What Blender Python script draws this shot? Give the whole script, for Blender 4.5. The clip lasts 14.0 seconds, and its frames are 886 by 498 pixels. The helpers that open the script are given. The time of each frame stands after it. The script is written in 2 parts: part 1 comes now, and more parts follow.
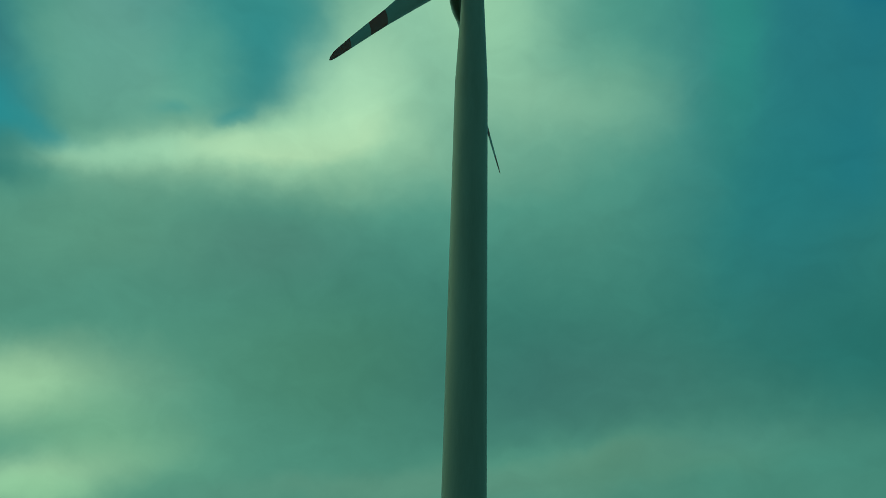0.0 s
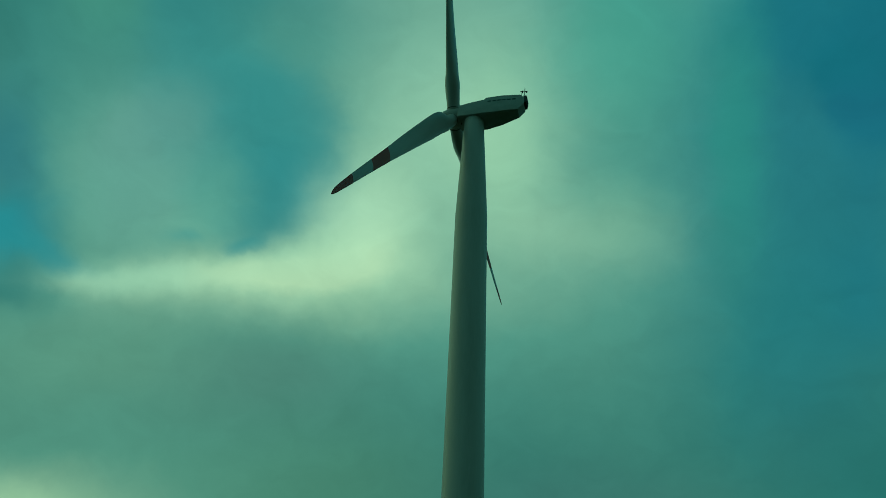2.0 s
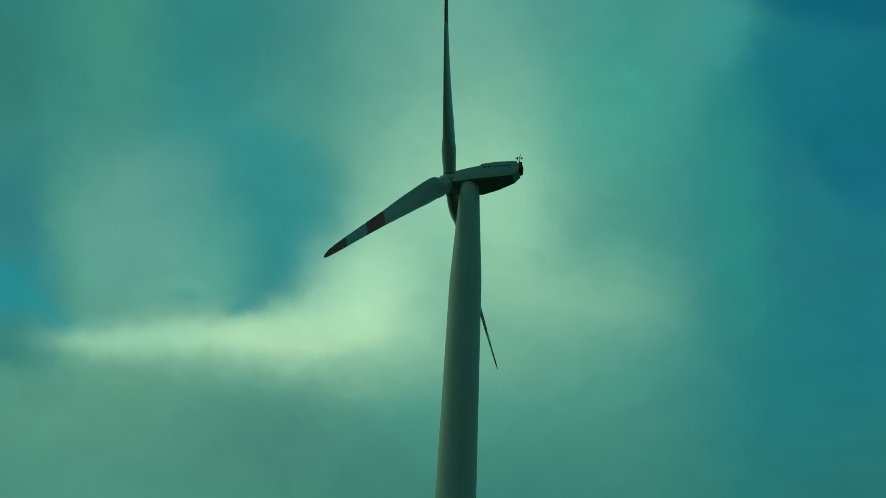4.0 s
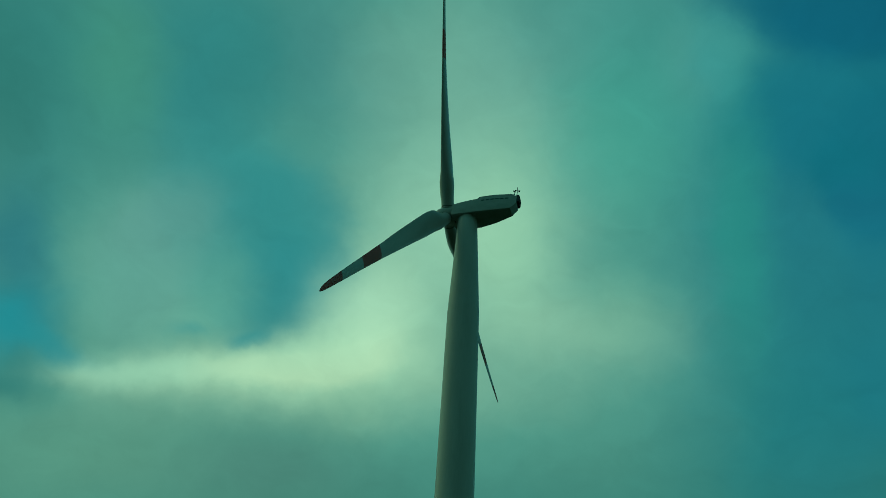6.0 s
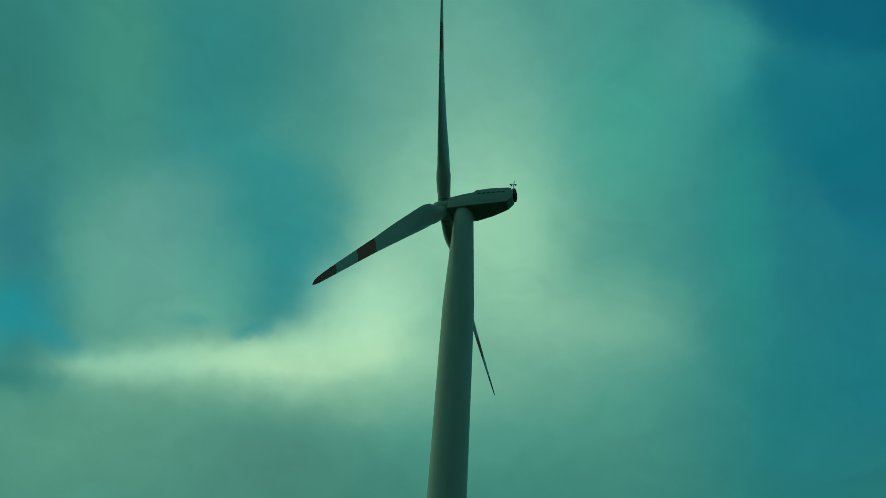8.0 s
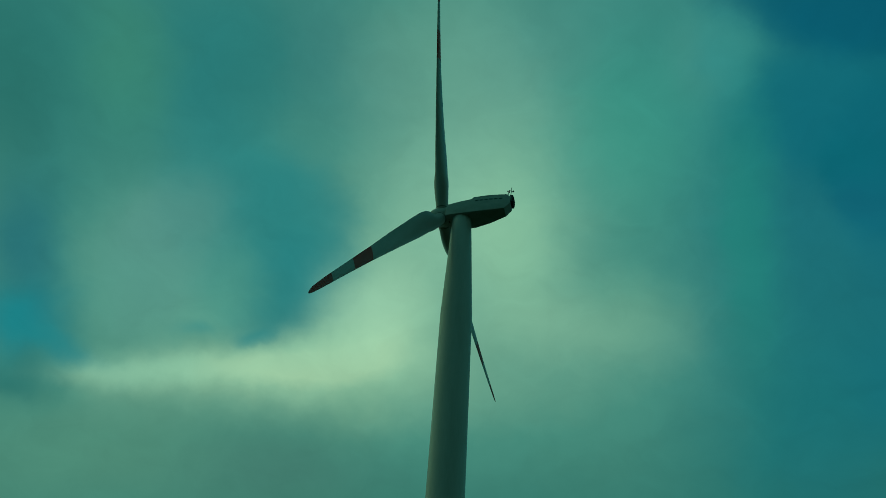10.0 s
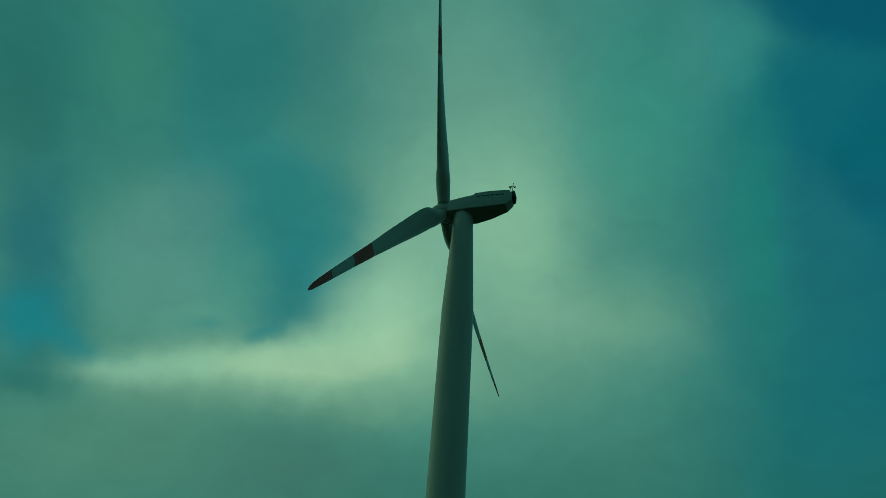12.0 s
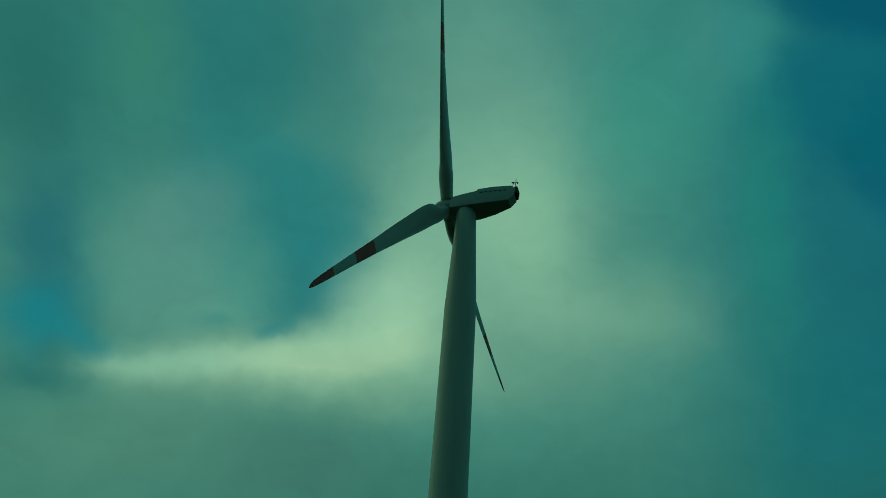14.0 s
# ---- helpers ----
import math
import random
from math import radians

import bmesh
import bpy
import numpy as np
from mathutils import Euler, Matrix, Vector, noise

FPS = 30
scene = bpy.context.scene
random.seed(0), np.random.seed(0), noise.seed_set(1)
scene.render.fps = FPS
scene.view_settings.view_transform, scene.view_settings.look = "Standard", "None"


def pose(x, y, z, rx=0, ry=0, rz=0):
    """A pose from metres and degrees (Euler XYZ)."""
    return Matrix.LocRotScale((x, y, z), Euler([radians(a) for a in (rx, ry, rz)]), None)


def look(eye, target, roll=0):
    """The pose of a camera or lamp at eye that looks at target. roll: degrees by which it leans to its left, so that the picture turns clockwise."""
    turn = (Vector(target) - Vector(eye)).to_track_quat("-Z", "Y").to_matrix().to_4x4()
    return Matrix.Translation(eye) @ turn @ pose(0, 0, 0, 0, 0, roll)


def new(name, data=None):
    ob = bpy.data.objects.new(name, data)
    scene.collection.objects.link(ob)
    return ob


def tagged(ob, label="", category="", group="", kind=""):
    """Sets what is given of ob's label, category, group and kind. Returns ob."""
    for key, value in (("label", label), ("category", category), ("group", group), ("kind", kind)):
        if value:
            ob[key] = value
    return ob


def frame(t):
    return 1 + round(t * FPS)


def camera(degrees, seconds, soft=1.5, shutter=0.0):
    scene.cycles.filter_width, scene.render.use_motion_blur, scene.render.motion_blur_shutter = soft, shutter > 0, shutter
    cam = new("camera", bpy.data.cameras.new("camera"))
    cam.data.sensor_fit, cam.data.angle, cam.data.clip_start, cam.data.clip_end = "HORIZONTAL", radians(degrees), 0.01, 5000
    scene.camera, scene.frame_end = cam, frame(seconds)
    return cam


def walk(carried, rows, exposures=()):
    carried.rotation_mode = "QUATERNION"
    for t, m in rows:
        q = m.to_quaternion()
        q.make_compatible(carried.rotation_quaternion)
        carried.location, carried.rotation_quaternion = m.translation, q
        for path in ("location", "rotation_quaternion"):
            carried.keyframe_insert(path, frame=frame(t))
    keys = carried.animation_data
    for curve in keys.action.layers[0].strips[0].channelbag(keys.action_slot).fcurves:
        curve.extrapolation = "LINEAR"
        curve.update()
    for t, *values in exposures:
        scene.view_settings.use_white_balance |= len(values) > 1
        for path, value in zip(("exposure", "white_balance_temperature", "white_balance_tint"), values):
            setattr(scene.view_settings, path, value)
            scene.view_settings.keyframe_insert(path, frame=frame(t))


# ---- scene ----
# ------------------------------------------------------------------ camera
cam = camera(60.92, 14.0, soft=0.8)
# seconds, place in metres, heading, climb and lean in degrees
ROWS = [
    (0.0, -3.06, 1.05, 1.6, -0.20, 29.26, 2.10),
    (0.5, -2.84, 0.98, 1.6, 0.02, 32.18, 2.36),
    (1.0, -2.62, 0.90, 1.6, 0.25, 34.79, 2.58),
    (1.5, -2.40, 0.83, 1.6, 0.51, 37.13, 2.91),
    (2.0, -2.18, 0.75, 1.6, 0.94, 39.08, 3.43),
    (2.5, -1.97, 0.68, 1.6, 1.03, 40.70, 3.33),
    (3.0, -1.75, 0.60, 1.6, 1.29, 42.02, 4.08),
    (3.5, -1.53, 0.52, 1.6, 1.40, 43.02, 4.30),
    (6.0, -0.44, 0.15, 1.6, 2.18, 46.22, 4.61),
    (6.5, -0.22, 0.07, 1.6, 2.48, 46.58, 4.82),
    (7.0, 0.00, -0.00, 1.6, 2.57, 46.26, 5.15),
    (7.5, 0.22, -0.07, 1.6, 2.36, 45.60, 4.97),
    (8.0, 0.44, -0.15, 1.6, 2.34, 45.61, 4.92),
    (10.5, 1.53, -0.52, 1.6, 2.97, 46.08, 4.72),
    (11.0, 1.75, -0.60, 1.6, 3.02, 45.87, 4.59),
    (11.5, 1.97, -0.68, 1.6, 3.32, 45.60, 4.87),
    (12.0, 2.18, -0.75, 1.6, 3.61, 45.59, 5.09),
    (12.5, 2.40, -0.83, 1.6, 3.71, 45.38, 4.96),
    (13.0, 2.62, -0.90, 1.6, 3.99, 45.21, 5.52),
    (13.5, 2.84, -0.98, 1.6, 3.98, 45.14, 5.26),
    (14.0, 3.06, -1.05, 1.6, 4.54, 45.15, 5.35),
]
walk(
    cam,
    [(t, pose(x, y, z, 90 + climb, 0, head) @ pose(0, 0, 0, 0, 0, lean)) for t, x, y, z, head, climb, lean in ROWS],
    exposures=((0.0, 0.0, 6750, 10), (3.5, 0.0, 6600, 9), (8.0, 0.0, 6500, 9), (10.5, -0.32, 6480, 6), (11.4, -0.38, 6480, 6), (14.0, -0.39, 6480, 6)),
)


# ------------------------------------------------------------------ sky and sun
def lin(r, g, b):
    """Linear colour from 0..255 display values."""
    def one(c):
        c /= 255
        return c / 12.92 if c < 0.04045 else ((c + 0.055) / 1.055) ** 2.4
    return one(r), one(g), one(b), 1.0


SUN_HEAD, SUN_CLIMB = 70.0, 38.0  # degrees: where the veiled sun stands

sun_from = Vector((-math.sin(radians(SUN_HEAD)) * math.cos(radians(SUN_CLIMB)),
                   math.cos(radians(SUN_HEAD)) * math.cos(radians(SUN_CLIMB)), math.sin(radians(SUN_CLIMB))))

world = bpy.data.worlds.new("overcast_sky")
scene.world = world
world.use_nodes = True
wt = world.node_tree
wt.nodes.clear()


def wnode(kind):
    return wt.nodes.new(kind)


def plug(socket, value):
    if isinstance(value, bpy.types.NodeSocket):
        wt.links.new(value, socket)
    else:
        socket.default_value = value


def wmath(op, a, b=0.0, clamp=False):
    n = wnode("ShaderNodeMath")
    n.operation, n.use_clamp = op, clamp
    plug(n.inputs[0], a)
    plug(n.inputs[1], b)
    return n.outputs[0]


def wvec(op, a, b=(0, 0, 0), out=0):
    n = wnode("ShaderNodeVectorMath")
    n.operation = op
    plug(n.inputs[0], a)
    plug(n.inputs[1], b)
    return n.outputs[out]


def wnoise(vector, scale, detail, rough=0.55):
    n = wnode("ShaderNodeTexNoise")
    plug(n.inputs["Vector"], vector)
    n.inputs["Scale"].default_value, n.inputs["Detail"].default_value = scale, detail
    n.inputs["Roughness"].default_value = rough
    return n


def ramp(fac, stops):
    n = wnode("ShaderNodeValToRGB")
    n.color_ramp.interpolation = "EASE" if len(stops) < 3 else "LINEAR"
    while len(n.color_ramp.elements) < len(stops):
        n.color_ramp.elements.new(0.5)
    for e, (at, colour) in zip(n.color_ramp.elements, stops):
        e.position, e.color = at, colour
    plug(n.inputs[0], fac)
    return n.outputs[0]


sky_way = wnode("ShaderNodeTexCoord").outputs["Generated"]
# soft eddies push the cloud banks out of shape
eddy = wvec("SUBTRACT", wnoise(sky_way, 5.0, 3.0).outputs["Color"], (0.5, 0.5, 0.5))
curl = wvec("SUBTRACT", wnoise(sky_way, 20.0, 5.0, 0.55).outputs["Color"], (0.5, 0.5, 0.5))
bent = wvec("ADD", wvec("ADD", sky_way, wvec("MULTIPLY", eddy, (0.036, 0.036, 0.036))), wvec("MULTIPLY", curl, (0.026, 0.026, 0.026)))
# chart of the heavens round one heading: the banks are laid out on it
ahead = wmath("ADD", wvec("DOT_PRODUCT", bent, (-0.0313, 0.6907, 0.7224), 1), 1.001)
across = wmath("DIVIDE", wvec("DOT_PRODUCT", bent, (0.9978, -0.0209, 0.0632), 1), ahead)
aloft = wmath("DIVIDE", wvec("DOT_PRODUCT", bent, (-0.0587, -0.7228, 0.6886), 1), ahead)
chart = wnode("ShaderNodeCombineXYZ")
plug(chart.inputs[0], across)
plug(chart.inputs[1], aloft)
chart = chart.outputs[0]


def banks(rows, start, crisp=0.0, share=1.0):
    """Sum of soft oval banks: across, aloft, half width, half height, turn, weight. Crisp ones have a flat middle and a firmer rim."""
    total = start
    for x, y, w, h, turn, weight in rows:
        m = wnode("ShaderNodeMapping")
        m.vector_type = "TEXTURE"
        plug(m.inputs["Vector"], chart)
        m.inputs["Location"].default_value = (x, y, 0)
        m.inputs["Rotation"].default_value = (0, 0, radians(turn))
        m.inputs["Scale"].default_value = (w, h, 1)
        q = wvec("DOT_PRODUCT", m.outputs[0], m.outputs[0], 1)
        if crisp:
            q = wmath("POWER", q, crisp)
        soft = wmath("POWER", math.e, wmath("MULTIPLY", q, -0.8))
        total = wmath("ADD", total, wmath("MULTIPLY", soft, weight * share))
    return total


BRIGHT = [
    (-0.068, -0.073, 0.052, 0.024, 0, 0.28),
    (-0.046, -0.048, 0.037, 0.028, 35, 0.20),
    (-0.158, -0.077, 0.064, 0.012, 0, 0.30),
    (-0.218, -0.076, 0.024, 0.005, 0, 0.16),
    (-0.112, -0.079, 0.047, 0.016, 0, 0.18),
    (0.038, 0.004, 0.037, 0.049, 0, 0.30),
    (0.015, 0.071, 0.045, 0.070, 0, 0.18),
    (-0.030, 0.004, 0.036, 0.060, 0, 0.22),
    (-0.031, 0.143, 0.070, 0.039, 0, 0.08),
    (0.095, -0.056, 0.066, 0.022, -4, 0.20),
    (0.084, 0.041, 0.044, 0.070, 0, 0.08),
    (0.164, 0.116, 0.027, 0.028, 0, 0.12),
    (-0.090, -0.095, 0.102, 0.017, 0, 0.16),
    (-0.024, -0.074, 0.041, 0.026, 0, 0.08),
    (0.072, -0.096, 0.095, 0.040, 0, 0.07),
]
BRIGHT_LOW = [
    (-0.274, -0.214, 0.044, 0.018, 0, 0.30),
    (-0.258, -0.277, 0.058, 0.014, 0, 0.36),
    (0.129, -0.290, 0.110, 0.013, 8, 0.13),
    (-0.192, -0.235, 0.057, 0.034, 0, 0.08),
]
SHADE = [
    (0.016, -0.221, 0.118, 0.052, 0, -0.18),
    (0.249, -0.189, 0.103, 0.067, 0, -0.18),
    (-0.265, -0.080, 0.024, 0.010, -8, -0.20),
    (-0.251, 0.118, 0.067, 0.064, 0, -0.16),
    (-0.121, 0.138, 0.078, 0.042, 0, -0.14),
    (-0.081, -0.159, 0.151, 0.031, 0, -0.05),
    (0.242, -0.111, 0.068, 0.051, 0, -0.15),
]
CLEAR = [
    (0.300, 0.128, 0.073, 0.085, 0, 0.40),
    (0.273, 0.004, 0.054, 0.115, 0, 0.52),
    (0.223, 0.043, 0.029, 0.106, 0, 0.14),
    (0.218, -0.085, 0.055, 0.077, 0, 0.30),
    (-0.261, -0.043, 0.027, 0.030, -20, 0.52),
    (-0.121, -0.059, 0.016, 0.006, 8, 0.28),
    (-0.152, 0.098, 0.033, 0.061, 0, 0.42),
    (-0.172, -0.049, 0.012, 0.007, 0, 0.20),
    (0.196, 0.061, 0.037, 0.093, 0, 0.32),
    (-0.246, 0.011, 0.019, 0.053, 0, 0.26),
    (0.126, 0.113, 0.046, 0.057, 0, 0.32),
    (0.163, -0.003, 0.028, 0.095, 0, 0.16),
    (0.245, -0.167, 0.061, 0.052, 0, 0.20),
    (-0.223, 0.120, 0.064, 0.062, 0, 0.20),
]
RIFTS = [
    (-0.108, -0.004, 0.051, 0.062, -12, 0.42),
    (0.273, 0.146, 0.094, 0.031, -6, 0.36),
    (0.281, 0.052, 0.038, 0.051, 0, 0.18),
]
PUFF = [
    (-0.181, -0.016, 0.049, 0.045, 10, 0.20),
    (-0.164, 0.024, 0.036, 0.026, 0, 0.12),
    (-0.146, -0.034, 0.022, 0.026, -30, 0.10),
]
mottle = wmath("SUBTRACT", wnoise(bent, 7.0, 5.0).outputs[0], 0.5)
# cloud is brighter towards the veiled sun than away from it
sunward = wvec("DOT_PRODUCT", sky_way, (-0.29, 0.73, 0.62), 1)
veil = wmath("MULTIPLY_ADD", sunward, 0.26)
veil.node.inputs[2].default_value = 0.188
glow = banks(PUFF, banks(SHADE, banks(BRIGHT_LOW, banks(BRIGHT, veil))), 1.6, 0.35)
wisps = wmath("SUBTRACT", wnoise(bent, 24.0, 7.0, 0.6).outputs[0], 0.5)
mottle = wmath("ADD", mottle, wmath("MULTIPLY", wisps, 0.6))
glow = wmath("ADD", glow, wmath("MULTIPLY", mottle, 0.06), clamp=True)
gaps = wmath("ADD", banks(PUFF, banks(RIFTS, banks(CLEAR, 0.02), 3.0), 1.6, -1.0), wmath("MULTIPLY", mottle, 0.06), clamp=True)

cloud_colour = ramp(glow, [
    (0.0, lin(46, 80, 64)), (0.20, lin(42, 117, 113)), (0.44, lin(75, 149, 136)), (0.68, lin(121, 182, 158)),
    (0.85, lin(146, 204, 173)), (1.0, lin(175, 226, 187)),
])
# lower cloud is seen through more haze and looks warmer
parts = wnode("ShaderNodeSeparateXYZ")
plug(parts.inputs[0], sky_way)
hazy = wnode("ShaderNodeMapRange")
plug(hazy.inputs[0], parts.outputs[2])
for i, v in enumerate((0.78, 0.35, 0.0, 1.0)):
    hazy.inputs[i + 1].default_value = v
warm = wnode("ShaderNodeMix")
warm.data_type, warm.blend_type = "RGBA", "MULTIPLY"
plug(warm.inputs[0], hazy.outputs[0])
plug(warm.inputs[6], cloud_colour)
warm.inputs[7].default_value = (1.13, 0.97, 0.87, 1.0)
cloud_colour = warm.outputs[2]
clear = wnode("ShaderNodeTexSky")
clear.sky_type, clear.sun_disc = "NISHITA", False
clear.sun_elevation, clear.sun_rotation = radians(SUN_CLIMB), radians(-SUN_HEAD)
tint = wvec("MULTIPLY", clear.outputs[0], (0.006, 0.012, 0.011))
deep = ramp(gaps, [(0.0, lin(46, 141, 142)), (0.55, lin(32, 133, 139)), (1.0, lin(17, 96, 125))])
blue = wnode("ShaderNodeMix")
blue.data_type = "RGBA"
blue.inputs[0].default_value = 0.12
plug(blue.inputs[6], deep)
plug(blue.inputs[7], tint)
mixed = wnode("ShaderNodeMix")
mixed.data_type = "RGBA"
plug(mixed.inputs[0], wmath("MULTIPLY", gaps, 1.25, clamp=True))
plug(mixed.inputs[6], cloud_colour)
plug(mixed.inputs[7], blue.outputs[2])
def folds(colour, rows):
    """Lays cloud over cloud: across, aloft, half width, half height, turn, firmness, cover, display colour."""
    for x, y, w, h, turn, firm, cover, rgb in rows:
        m = wnode("ShaderNodeMapping")
        m.vector_type = "TEXTURE"
        # the third axis carries the fold below, squeezed to nothing: folds are worked out one after another
        stack = wnode("ShaderNodeVectorMath")
        stack.operation = "MULTIPLY_ADD"
        plug(stack.inputs[0], colour)
        stack.inputs[1].default_value = (0, 0, 1)
        plug(stack.inputs[2], chart)
        plug(m.inputs["Vector"], stack.outputs[0])
        m.inputs["Location"].default_value = (x, y, 0)
        m.inputs["Rotation"].default_value = (0, 0, radians(turn))
        m.inputs["Scale"].default_value = (w, h, 1e6)
        q = wmath("POWER", wvec("DOT_PRODUCT", m.outputs[0], m.outputs[0], 1), firm)
        mix = wnode("ShaderNodeMix")
        mix.data_type = "RGBA"
        plug(mix.inputs[0], wmath("MULTIPLY", wmath("POWER", math.e, wmath("MULTIPLY", q, -0.8)), cover))
        plug(mix.inputs[6], colour)
        mix.inputs[7].default_value = lin(*rgb)
        colour = mix.outputs[2]
    return colour


# thin high cloud and the dim gap between its folds
HIGH_LEFT = [
    (-0.2629, 0.1075, 0.0256, 0.0574, 3.4, 1, 0.7, (46, 119, 111)),
    (-0.2011, 0.1228, 0.0295, 0.0517, 2.8, 1.1, 0.7, (68, 146, 124)),
    (-0.1300, 0.1222, 0.0334, 0.0529, 1.8, 1.5, 0.75, (49, 132, 129)),
    (-0.0780, 0.1323, 0.0235, 0.0460, 1.1, 1, 0.5, (65, 136, 133)),
    (-0.0418, 0.1113, 0.0221, 0.0397, 0.5, 1.2, 0.4, (107, 167, 151)),
    (0.0433, 0.0967, 0.0443, 0.0546, -0.5, 1.2, 0.4, (106, 169, 153)),
    (0.0792, 0.1391, 0.0397, 0.0281, -1.3, 1.2, 0.4, (80, 153, 144)),
    (0.0454, 0.0153, 0.0279, 0.0561, -0.2, 1.2, 0.4, (148, 208, 170)),
]
# teal veil with a firm rim against the deep blue opening
HIGH_RIGHT = [
    (0.1200, 0.0774, 0.0428, 0.0545, -1.1, 1.2, 0.5, (69, 167, 145)),
    (0.2421, 0.0893, 0.0546, 0.0466, -2.7, 2.6, 0.85, (20, 111, 126)),
    (0.2462, 0.1529, 0.0872, 0.0379, -14.6, 3.4, 0.85, (14, 95, 116)),
    (0.1779, 0.1155, 0.0151, 0.0297, 19.5, 1.4, 0.7, (60, 150, 146)),
    (0.1936, 0.0038, 0.0167, 0.0830, -0.2, 1.3, 0.5, (39, 144, 131)),
    (0.2603, 0.0489, 0.0259, 0.0174, -1.6, 1.5, 0.7, (16, 109, 122)),
    (0.2699, 0.0000, 0.0180, 0.0452, -0.1, 1.2, 0.6, (23, 111, 128)),
    (0.2681, -0.0829, 0.0225, 0.0375, 2.6, 1.2, 0.6, (22, 113, 129)),
    (0.2276, -0.0915, 0.0350, 0.0590, 2.4, 1, 0.5, (31, 118, 124)),
]
# hollow in the cloud with a grey puff in it and blue slits at its foot
BOWL = [
    (-0.1213, 0.0087, 0.0538, 0.0702, 30, 3, 0.68, (47, 141, 140)),
    (-0.1033, -0.0217, 0.0247, 0.0296, -40.3, 1.8, 0.5, (42, 136, 139)),
    (-0.2644, 0.0042, 0.0197, 0.0349, 0.1, 1.2, 0.75, (39, 117, 127)),
    (-0.2680, -0.0409, 0.0181, 0.0156, -36.4, 1.2, 0.8, (30, 139, 147)),
    (-0.2453, -0.0576, 0.0265, 0.0070, -25.8, 1.2, 0.7, (34, 140, 146)),
    (-0.1875, -0.0174, 0.0388, 0.0379, -0.5, 1.2, 0.75, (95, 163, 149)),
    (-0.1756, 0.0231, 0.0324, 0.0218, 25.4, 1.2, 0.6, (91, 155, 146)),
    (-0.1547, -0.0432, 0.0209, 0.0138, 34.1, 1.3, 0.5, (98, 169, 150)),
    (-0.1391, -0.0251, 0.0194, 0.0257, -0.5, 1.3, 0.5, (87, 165, 148)),
    (-0.1239, -0.0583, 0.0143, 0.0058, 13.1, 1.8, 0.85, (40, 139, 140)),
    (-0.1599, -0.0504, 0.0090, 0.0047, -16, 1.3, 0.4, (52, 145, 143)),
]
# long bright bank and the grey deck under it
LOW = [
    (-0.2617, -0.0739, 0.0197, 0.0120, -14.5, 1.5, 0.65, (43, 123, 118)),
    (-0.1849, -0.0767, 0.0504, 0.0085, -3.8, 1.2, 0.45, (152, 215, 183)),
    (-0.0537, -0.0387, 0.0353, 0.0279, 39.7, 1.4, 0.6, (166, 219, 184)),
    (-0.0939, -0.0668, 0.0454, 0.0132, 9.2, 1.3, 0.5, (165, 219, 180)),
    (-0.2061, -0.1264, 0.0845, 0.0308, -3.1, 1, 0.5, (94, 152, 127)),
    (-0.1102, -0.1444, 0.0531, 0.0244, -1.9, 1, 0.5, (73, 126, 115)),
    (-0.0533, -0.1013, 0.0405, 0.0199, -0.7, 1, 0.4, (114, 173, 144)),
    (0.1167, -0.0440, 0.0323, 0.0257, -9.5, 1.2, 0.3, (110, 175, 148)),
    (-0.0652, -0.2241, 0.0883, 0.0460, -3.3, 1.2, 0.5, (71, 131, 106)),
]
# ragged cloud near the horizon
LOWEST = [
    (-0.2298, -0.2562, 0.0638, 0.0252, -20.5, 1.1, 0.6, (114, 178, 141)),
    (-0.2746, -0.2204, 0.0467, 0.0163, -9, 1, 0.7, (156, 210, 167)),
    (-0.2668, -0.2850, 0.0417, 0.0112, -10.5, 1.3, 0.7, (142, 204, 160)),
    (-0.0135, -0.3110, 0.1293, 0.0105, -2.2, 1.3, 0.5, (96, 147, 126)),
    (0.0934, -0.2469, 0.0920, 0.0363, 0.8, 1.2, 0.5, (57, 109, 105)),
    (0.1304, -0.2969, 0.0641, 0.0134, 10.4, 1.4, 0.7, (84, 139, 118)),
    (0.1968, -0.2764, 0.0535, 0.0111, 16.2, 1.4, 0.45, (70, 135, 123)),
    (0.2651, -0.2774, 0.0395, 0.0108, 11.4, 1.3, 0.5, (64, 136, 122)),
    (0.2806, -0.2035, 0.0411, 0.0343, 4.9, 1.2, 0.6, (32, 111, 107)),
]

sky_colour = mixed.outputs[2]
for deck in (HIGH_LEFT, HIGH_RIGHT, BOWL, LOW, LOWEST):
    sky_colour = folds(sky_colour, deck)
# fine vapour: faint streaks and tufts, drawn out sideways
tufts = wnoise(wvec("MULTIPLY", bent, (1.0, 1.0, 1.6)), 16.0, 7.0, 0.58)
tufts.inputs["Distortion"].default_value = 0.7
broad = wnoise(bent, 5.5, 4.0, 0.5)
vapour = wmath("ADD", wmath("MULTIPLY", tufts.outputs[0], 0.20), wmath("MULTIPLY", broad.outputs[0], 0.16))
sky_colour = wvec("SCALE", sky_colour)
plug(sky_colour.node.inputs["Scale"], wmath("ADD", vapour, 0.82))
back = wnode("ShaderNodeBackground")
plug(back.inputs[0], sky_colour)
back.inputs[1].default_value = 1.0
wt.links.new(back.outputs[0], wnode("ShaderNodeOutputWorld").inputs[0])

sun_data = bpy.data.lights.new("sun", "SUN")
sun_data.energy, sun_data.angle, sun_data.color = 0.24, radians(60), (0.74, 1.0, 0.34)
sun = new("sun", sun_data)
sun.matrix_world = look(sun_from * 300, (0, 0, 0))


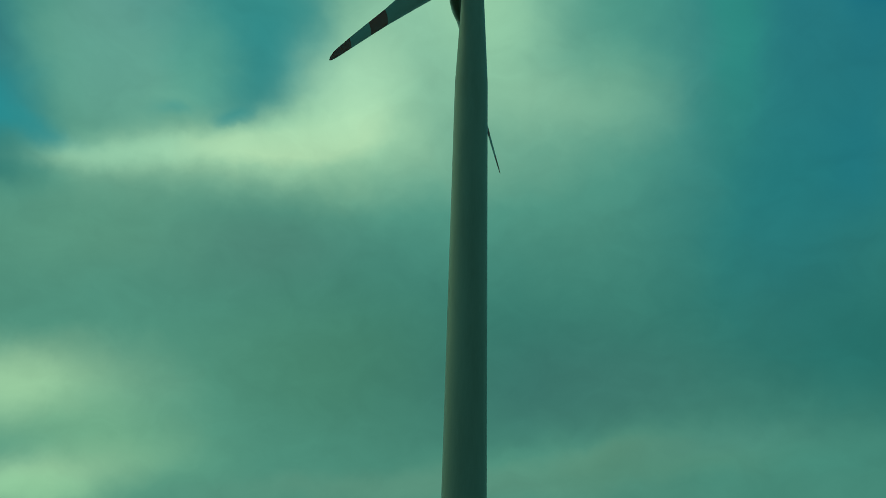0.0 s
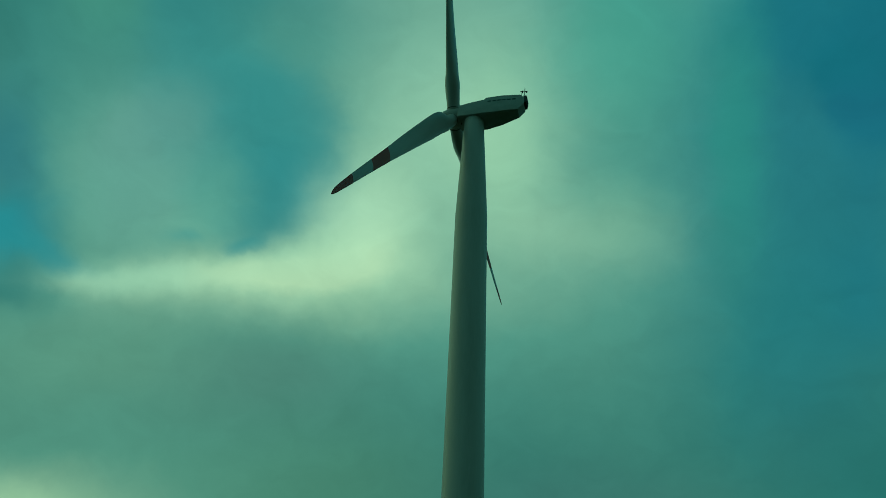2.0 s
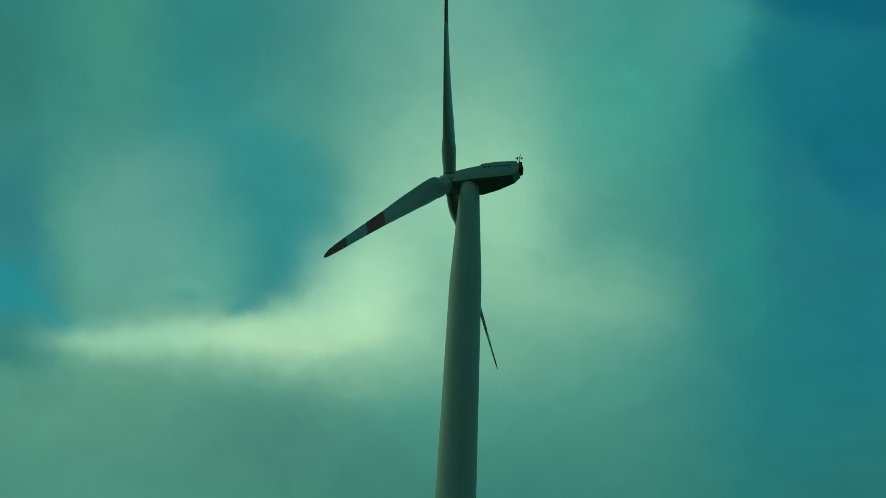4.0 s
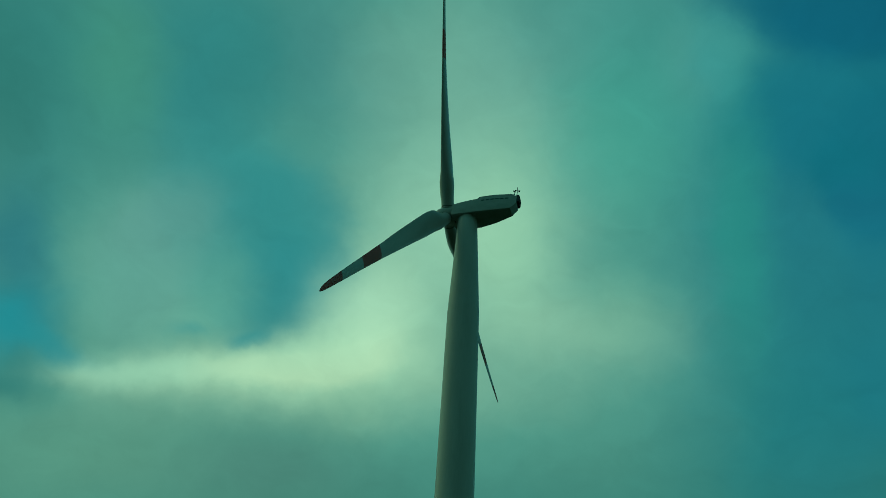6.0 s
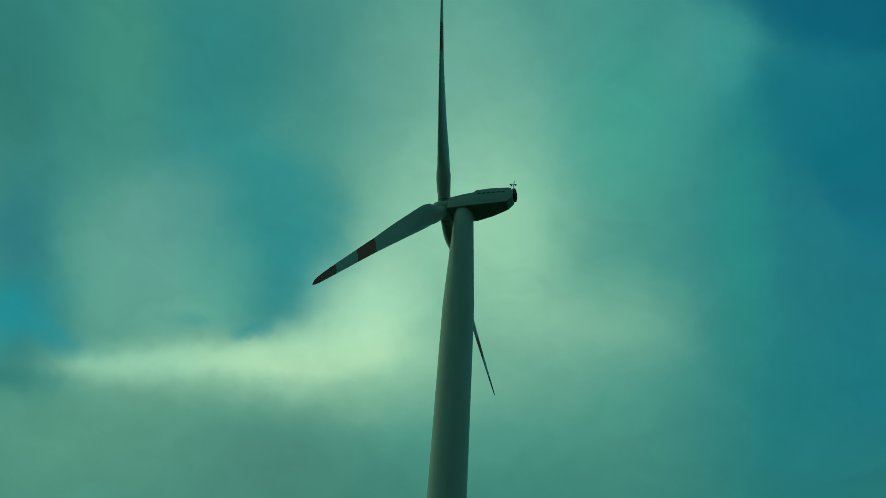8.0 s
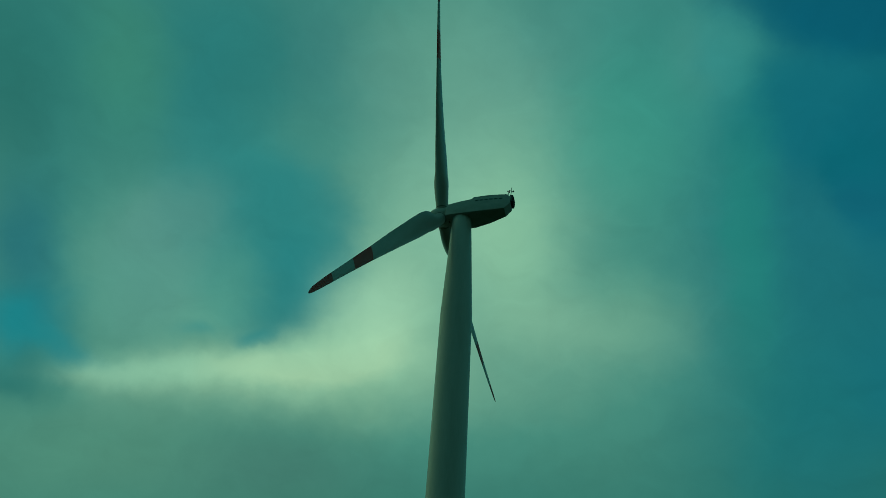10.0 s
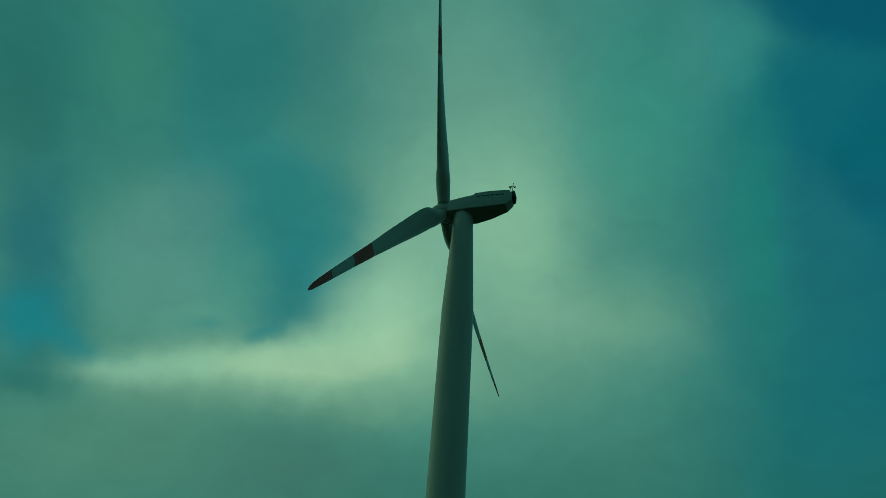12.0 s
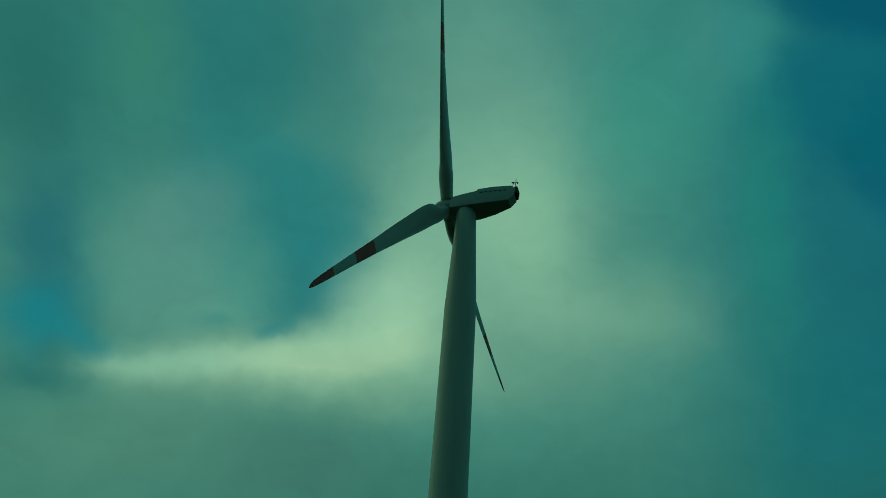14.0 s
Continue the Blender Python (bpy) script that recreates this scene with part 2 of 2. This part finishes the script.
# ------------------------------------------------------------------ materials
def material(name, base, second, rough=0.45, metal=0.0, grain=0.6, stretch=(1, 1, 1), fine=14.0, bump=0.02, gloss=0.5):
    """Painted or raw surface with weathering at two scales."""
    m = bpy.data.materials.new(name)
    m.use_nodes = True
    t = m.node_tree
    b = t.nodes["Principled BSDF"]
    co = t.nodes.new("ShaderNodeTexCoord")
    mp = t.nodes.new("ShaderNodeMapping")
    mp.inputs["Scale"].default_value = stretch
    t.links.new(co.outputs["Object"], mp.inputs[0])
    big, small = t.nodes.new("ShaderNodeTexNoise"), t.nodes.new("ShaderNodeTexNoise")
    for n, s, d in ((big, grain, 5.0), (small, fine, 4.0)):
        n.inputs["Scale"].default_value, n.inputs["Detail"].default_value = s, d
        t.links.new(mp.outputs[0], n.inputs["Vector"])
    add = t.nodes.new("ShaderNodeMath")
    add.operation = "MULTIPLY_ADD"
    t.links.new(small.outputs[0], add.inputs[0])
    add.inputs[1].default_value = 0.35
    t.links.new(big.outputs[0], add.inputs[2])
    r = t.nodes.new("ShaderNodeValToRGB")
    r.color_ramp.elements[0].position, r.color_ramp.elements[0].color = 0.45, (*second, 1)
    r.color_ramp.elements[1].position, r.color_ramp.elements[1].color = 0.78, (*base, 1)
    t.links.new(add.outputs[0], r.inputs[0])
    t.links.new(r.outputs[0], b.inputs["Base Color"])
    ro = t.nodes.new("ShaderNodeMapRange")
    ro.inputs["To Min"].default_value, ro.inputs["To Max"].default_value = rough - 0.08, rough + 0.12
    t.links.new(small.outputs[0], ro.inputs[0])
    t.links.new(ro.outputs[0], b.inputs["Roughness"])
    b.inputs["Metallic"].default_value = metal
    b.inputs["Specular IOR Level"].default_value = gloss
    bp = t.nodes.new("ShaderNodeBump")
    bp.inputs["Strength"].default_value, bp.inputs["Distance"].default_value = 0.3, bump
    t.links.new(small.outputs[0], bp.inputs["Height"])
    t.links.new(bp.outputs[0], b.inputs["Normal"])
    return m


TOWER_PAINT = material("tower_paint", (0.52, 0.53, 0.52), (0.43, 0.44, 0.42), 0.42, stretch=(1, 1, 0.12), grain=0.5, fine=6.0, bump=0.004)
SHELL_PAINT = material("shell_paint", (0.50, 0.51, 0.50), (0.40, 0.41, 0.39), 0.38, stretch=(0.6, 1, 1), grain=0.8, fine=9.0, bump=0.006)
BLADE_PAINT = material("blade_paint", (0.48, 0.49, 0.49), (0.40, 0.40, 0.39), 0.35, stretch=(1, 1, 0.15), grain=0.7, fine=7.0, bump=0.003)
RED_PAINT = material("red_paint", (0.60, 0.035, 0.02), (0.50, 0.03, 0.02), 0.5, stretch=(1, 1, 0.3), grain=0.8, fine=7.0, bump=0.003)
DARK_STEEL = material("dark_steel", (0.06, 0.06, 0.06), (0.028, 0.028, 0.028), 0.5, metal=0.4, grain=1.5, bump=0.004)
RUBBER = material("seal_rubber", (0.036, 0.036, 0.036), (0.02, 0.02, 0.02), 0.7, grain=2.0, bump=0.003)
GALVANISED = material("galvanised_steel", (0.35, 0.36, 0.37), (0.26, 0.27, 0.27), 0.45, metal=0.8, grain=3.0, bump=0.002)
MARKING = material("dark_marking", (0.045, 0.05, 0.06), (0.03, 0.035, 0.04), 0.5, grain=2.0, bump=0.001)
GRASS = material("meadow", (0.026, 0.036, 0.014), (0.015, 0.022, 0.009), 0.9, grain=0.05, fine=1.3, bump=0.15, gloss=0.08)


# ------------------------------------------------------------------ building helpers
def part(name, bm, mat, parent=None, label="", smooth=40):
    """Links a bmesh as one mesh object, under a thing or a part."""
    bmesh.ops.recalc_face_normals(bm, faces=bm.faces)
    for f in bm.faces:
        f.smooth = True
    for e in bm.edges:
        if len(e.link_faces) == 2 and e.calc_face_angle(0) > radians(smooth):
            e.smooth = False
    me = bpy.data.meshes.new(name)
    bm.to_mesh(me)
    bm.free()
    me.materials.append(mat)
    ob = new(name, me)
    if parent is not None:
        ob.parent = parent
    return tagged(ob, label=label)


def loft(rings, close=True):
    """Skin over rings of points with the same count; caps at both ends."""
    bm = bmesh.new()
    skin = [[bm.verts.new(v) for v in ring] for ring in rings]
    n = len(skin[0])
    for a, b in zip(skin, skin[1:]):
        for i in range(n):
            bm.faces.new((a[i], a[(i + 1) % n], b[(i + 1) % n], b[i]))
    if close:
        bm.faces.new(skin[0])
        bm.faces.new(skin[-1])
    return bm


def lathe(profile, n=64):
    """Solid of turning about z from (radius, height) pairs."""
    return loft([[(r * math.cos(2 * math.pi * i / n), r * math.sin(2 * math.pi * i / n), z) for i in range(n)] for r, z in profile])


def box(bm, x0, x1, y0, y1, z0, z1, bevel=0.0):
    made = bmesh.ops.create_cube(bm, size=1.0, matrix=Matrix.LocRotScale(
        ((x0 + x1) / 2, (y0 + y1) / 2, (z0 + z1) / 2), None, (x1 - x0, y1 - y0, z1 - z0)))
    if bevel:
        edges = {e for v in made["verts"] for e in v.link_edges}
        bmesh.ops.bevel(bm, geom=list(edges), offset=bevel, segments=2, affect="EDGES")
    return bm


def rod(bm, a, b, r, n=8, r2=None):
    a, b = Vector(a), Vector(b)
    q = (b - a).to_track_quat("Z", "Y").to_matrix().to_4x4()
    bmesh.ops.create_cone(bm, cap_ends=True, segments=n, radius1=r, radius2=r if r2 is None else r2, depth=(b - a).length,
                          matrix=Matrix.Translation((a + b) / 2) @ q)
    return bm


# ------------------------------------------------------------------ ground
def build_ground():
    bm = bmesh.new()
    n, reach = 60, 2400.0
    grid = []
    for i in range(n + 1):
        row = []
        for j in range(n + 1):
            x, y = [(abs(k) ** 2.2) * math.copysign(reach, k) for k in (2 * i / n - 1, 2 * j / n - 1)]
            far = max(0.0, (math.hypot(x, y - 75) - 120) / 400)
            z = min(far, 1.0) * 5.0 * noise.noise((x / 300, y / 300, 0.3))
            row.append(bm.verts.new((x, y, z)))
        grid.append(row)
    for i in range(n):
        for j in range(n):
            bm.faces.new((grid[i][j], grid[i + 1][j], grid[i + 1][j + 1], grid[i][j + 1]))
    ob = part("ground", bm, GRASS)
    tagged(ob, "open green meadow reaching to the horizon", "ground", kind="structure")


build_ground()

# ------------------------------------------------------------------ wind turbine
FOOT = Vector((0, 74.9, 0))
HUB_HEIGHT = 87.36
HEAD = 74.5       # degrees: the rotor's axis, from due ahead towards the west
TILT = 5.0
SPIN = 146.7      # degrees: how far the first blade has turned from upright

turbine = new("wind_turbine")
turbine.location = FOOT
tagged(turbine, "tall pale grey three-bladed wind turbine with red-banded blades", "wind turbine")


def tower_radius(z):
    if z < 67.5:
        return 2.18 - 0.08 * z / 67.5
    return 2.10 - (2.10 - 1.46) * (z - 67.5) / (85.3 - 67.5)


def build_tower():
    joints = [0.0, 22.0, 45.0, 67.5, 85.3]
    tower = None
    for low, high in zip(joints, joints[1:]):
        steps = [low + (high - low) * k / 10 for k in range(11)]
        bm = lathe([(tower_radius(z), z) for z in steps], 96)
        if tower is None:
            tower = part("tower", bm, TOWER_PAINT, turbine, "smooth pale grey tapering steel tube")
        else:
            part("tower_section", bm, TOWER_PAINT, tower)
            bm = lathe([(tower_radius(low) + 0.001, low - 0.05), (tower_radius(low) + 0.003, low - 0.03),
                        (tower_radius(low) + 0.003, low + 0.03), (tower_radius(low) + 0.001, low + 0.05)], 96)
            part("flange_joint", bm, TOWER_PAINT, tower)
    bm = lathe([(1.44, 85.25), (1.46, 85.28), (1.46, 85.7), (1.40, 86.2)], 64)
    part("yaw_collar", bm, TOWER_PAINT, tower)
    tower.location.x = 0.05


build_tower()

# the head of the turbine: x towards the rotor, y towards the near side, z up
head_pose = Matrix.Translation((0, 0, HUB_HEIGHT)) @ pose(0, 0, 0, 0, 0, HEAD + 90) @ pose(0, 0, 0, 0, -TILT, 0)


def shell_ring(x, top, low, wide, round_top=0.3, round_low=0.25):
    """One cross-section of the housing with rounded corners."""
    pts = []
    for cy, cz, r, a0 in ((wide - round_top, top - round_top, round_top, 0), (-wide + round_top, top - round_top, round_top, 90),
                          (-wide + round_low, low + round_low, round_low, 180), (wide - round_low, low + round_low, round_low, 270)):
        for k in range(6):
            a = radians(a0 + 18 * k)
            pts.append((x, cy + r * math.cos(a), cz + r * math.sin(a)))
    return pts


# housing stations: along, top, underside, half width
SHELL = ((2.15, 0.95, -1.15, 1.38), (2.0, 1.07, -1.28, 1.52), (0.0, 1.37, -1.35, 1.66), (-1.9, 1.64, -1.30, 1.68),
         (-4.2, 2.04, -0.95, 1.38), (-6.7, 2.40, -0.30, 0.88), (-7.50, 2.50, 0.74, 0.80))


def shell_side(x):
    xs = [v[0] for v in SHELL][::-1]
    return float(np.interp(x, xs, [v[3] for v in SHELL][::-1]))


def build_nacelle():
    rings = [shell_ring(x, top, low, wide, 0.10, 0.07) for x, top, low, wide in SHELL]
    nacelle = part("nacelle", loft(rings), SHELL_PAINT, turbine, "pale grey boat-shaped housing with a shaded underside", 14)
    nacelle.matrix_local = head_pose
    rings = [shell_ring(x, top, low, wide, 0.10, 0.03) for x, top, low, wide in
             ((-1.45, 1.50, 1.25, 1.55), (-2.0, 2.14, 1.3, 1.57), (-4.2, 2.60, 1.7, 1.29), (-6.75, 2.90, 2.0, 0.86), (-7.1, 2.82, 2.1, 0.76))]
    part("roof_hood", loft(rings), SHELL_PAINT, nacelle, "raised roof hood", 14)
    part("rear_grille", box(bmesh.new(), -7.84, -7.42, -0.76, 0.76, 1.16, 2.66, 0.06), DARK_STEEL, nacelle, "dark cooler outlet")
    for k in range(5):
        z = 1.40 + 0.25 * k
        part("grille_slat", box(bmesh.new(), -7.90, -7.842, -0.68, 0.68, z, z + 0.09, 0.01), DARK_STEEL, nacelle)
    # maker's lettering as plain bars on both flanks
    for side in (1, -1):
        for k in range(6):
            x0 = -2.3 - 0.70 * k
            x1 = x0 - 0.50
            zs = [1.08 + 0.17 * (-x - 2.6) for x in (x0, x1)]
            flat = [(x0, zs[0]), (x1, zs[1]), (x1, zs[1] + 0.25), (x0, zs[0] + 0.25)]
            bm = loft([[(x, side * (shell_side(x) + out), z) for x, z in flat] for out in (-0.02, 0.008)])
            part("side_marking", bm, MARKING, nacelle, "dark bar of the maker's lettering")
    # weather instruments at the tail
    for x, y, low, high in ((-7.0, 0.35, 2.7, 4.0), (-7.45, 0.55, 2.55, 4.6)):
        bm = bmesh.new()
        rod(bm, (x, y, low), (x, y, high), 0.055)
        rod(bm, (x, y, low), (x + 0.35, y - 0.1, low + 0.02), 0.03)
        rod(bm, (x, y, low + 0.6), (x + 0.3, y - 0.25, low - 0.02), 0.025)
        mast = part("instrument_mast", bm, GALVANISED, nacelle, "thin galvanised instrument mast")
        bm = bmesh.new()
        if high < 4.5:
            for k in range(3):
                a = radians(120 * k + 20)
                tip = Vector((x + 0.15 * math.cos(a), y + 0.15 * math.sin(a), high))
                rod(bm, (x, y, high), tip, 0.022, 6)
                bmesh.ops.create_uvsphere(bm, u_segments=10, v_segments=6, radius=0.11, matrix=Matrix.Translation(tip))
            part("anemometer", bm, DARK_STEEL, mast, "dark cup anemometer")
        else:
            rod(bm, (x - 0.3, y, high - 0.95), (x + 0.2, y, high - 0.7), 0.05, 6)
            box(bm, x - 0.42, x - 0.18, y - 0.02, y + 0.02, high - 1.15, high - 0.75, 0.01)
            part("wind_vane", bm, DARK_STEEL, mast, "dark wind vane")
    return nacelle


build_nacelle()

# ------------------------------------------------------------------ rotor
HUB_OUT = 3.02
rotor = part("hub", lathe([(0.05, 2.05), (0.60, 2.00), (1.02, 1.80), (1.30, 1.38), (1.44, 0.8), (1.48, 0.1), (1.46, -0.7), (1.38, -1.15), (1.2, -1.2)], 64),
             SHELL_PAINT, turbine, "rounded pale grey rotor hub")
rotor.matrix_local = head_pose @ Matrix.Translation((HUB_OUT, 0, 0)) @ pose(0, 0, 0, 0, 90, 0)
part("hub_seal", lathe([(1.25, -1.38), (1.30, -1.36), (1.30, -1.2), (1.25, -1.18)], 64), RUBBER, rotor, "dark gap behind the hub")

SPAN = 45.3
CHORD = ((1.2, 1.92), (2.6, 1.95), (4.5, 2.28), (6.5, 3.0), (8.5, 3.42), (10.5, 3.5), (13.0, 3.3), (16.0, 2.98), (22.0, 2.42),
         (28.0, 1.80), (34.0, 1.41), (39.6, 1.06), (42.5, 0.84), (44.1, 0.65), (44.9, 0.40), (45.2, 0.20), (45.3, 0.06))
THICK = ((1.2, 1.0), (2.6, 1.0), (4.5, 0.82), (7.0, 0.5), (9.5, 0.36), (14.0, 0.27), (22.0, 0.21), (34.0, 0.17), (45.3, 0.15))


def read(table, s):
    return float(np.interp(s, [a for a, _ in table], [b for _, b in table]))


def blade_ring(s, n=28):
    """Section of a blade at s metres from the hub's axis: x leading, y downwind, z outwards."""
    chord, thick = read(CHORD, s), read(THICK, s)
    twist = radians(20.0 * max(0.0, 1 - s / 28.0) ** 1.2 + 4.5 * min(1.0, max(0.0, (s - 10.0) / 18.0)))
    blend = min(1.0, max(0.0, (s - 2.6) / 5.5))
    blend = blend * blend * (3 - 2 * blend)
    u = s / SPAN
    bow = 1.2 * u - 0.8 * u * u + 0.55 * (1 - (1 - u) ** 3) + 0.28 * u
    ring = []
    for i in range(n):
        a = 2 * math.pi * i / n
        cx, cy = 0.5 * math.cos(a), 0.5 * math.sin(a)
        k = 0.5 - cx
        half = 5 * thick * (0.2969 * math.sqrt(k) - 0.126 * k - 0.3516 * k * k + 0.2843 * k ** 3 - 0.1036 * k ** 4)
        ax, ay = 0.32 - k, math.copysign(half, math.sin(a)) if 0 < i < n and i != n // 2 else 0.0
        ay += -0.03 * (1 - (2 * k - 1) ** 2)
        x, y = chord * (cx * (1 - blend) + ax * blend), chord * (cy * (1 - blend) + ay * blend)
        ring.append((x * math.cos(twist) - y * math.sin(twist), -(x * math.sin(twist) + y * math.cos(twist) + bow), s))
    return ring


def blade_piece(low, high, steps):
    return loft([blade_ring(low + (high - low) * k / steps) for k in range(steps + 1)])


def build_blade(turn):
    a = radians(turn)
    # rotor's own axes: z is upwind, -x is up, y is the near side
    out = Vector((-math.cos(a), math.sin(a), 0))
    lead = Vector((math.sin(a), math.cos(a), 0))
    blade = part("blade", blade_piece(1.2, 28.1, 40), BLADE_PAINT, rotor, "pale grey twisted rotor blade")
    blade.matrix_local = Matrix((
        (lead.x, 0, out.x, 0), (lead.y, 0, out.y, 0), (0, -1, 0, 0), (0, 0, 0, 1)))
    part("red_band", blade_piece(28.1, 33.7, 8), RED_PAINT, blade, "red warning band")
    part("pale_band", blade_piece(33.7, 39.6, 8), BLADE_PAINT, blade, "pale grey stretch between red bands")
    part("red_tip", blade_piece(39.6, SPAN, 24), RED_PAINT, blade, "red blade tip")
    bow = 0.11
    ring = lathe([(0.97, 1.46), (0.99, 1.47), (0.99, 1.55), (0.96, 1.56)], 40)
    bmesh.ops.translate(ring, verts=ring.verts, vec=(0, -bow, 0))
    part("root_seal", ring, RUBBER, blade, "dark seal round the blade root")


for k in range(3):
    build_blade(SPIN + 120 * k)
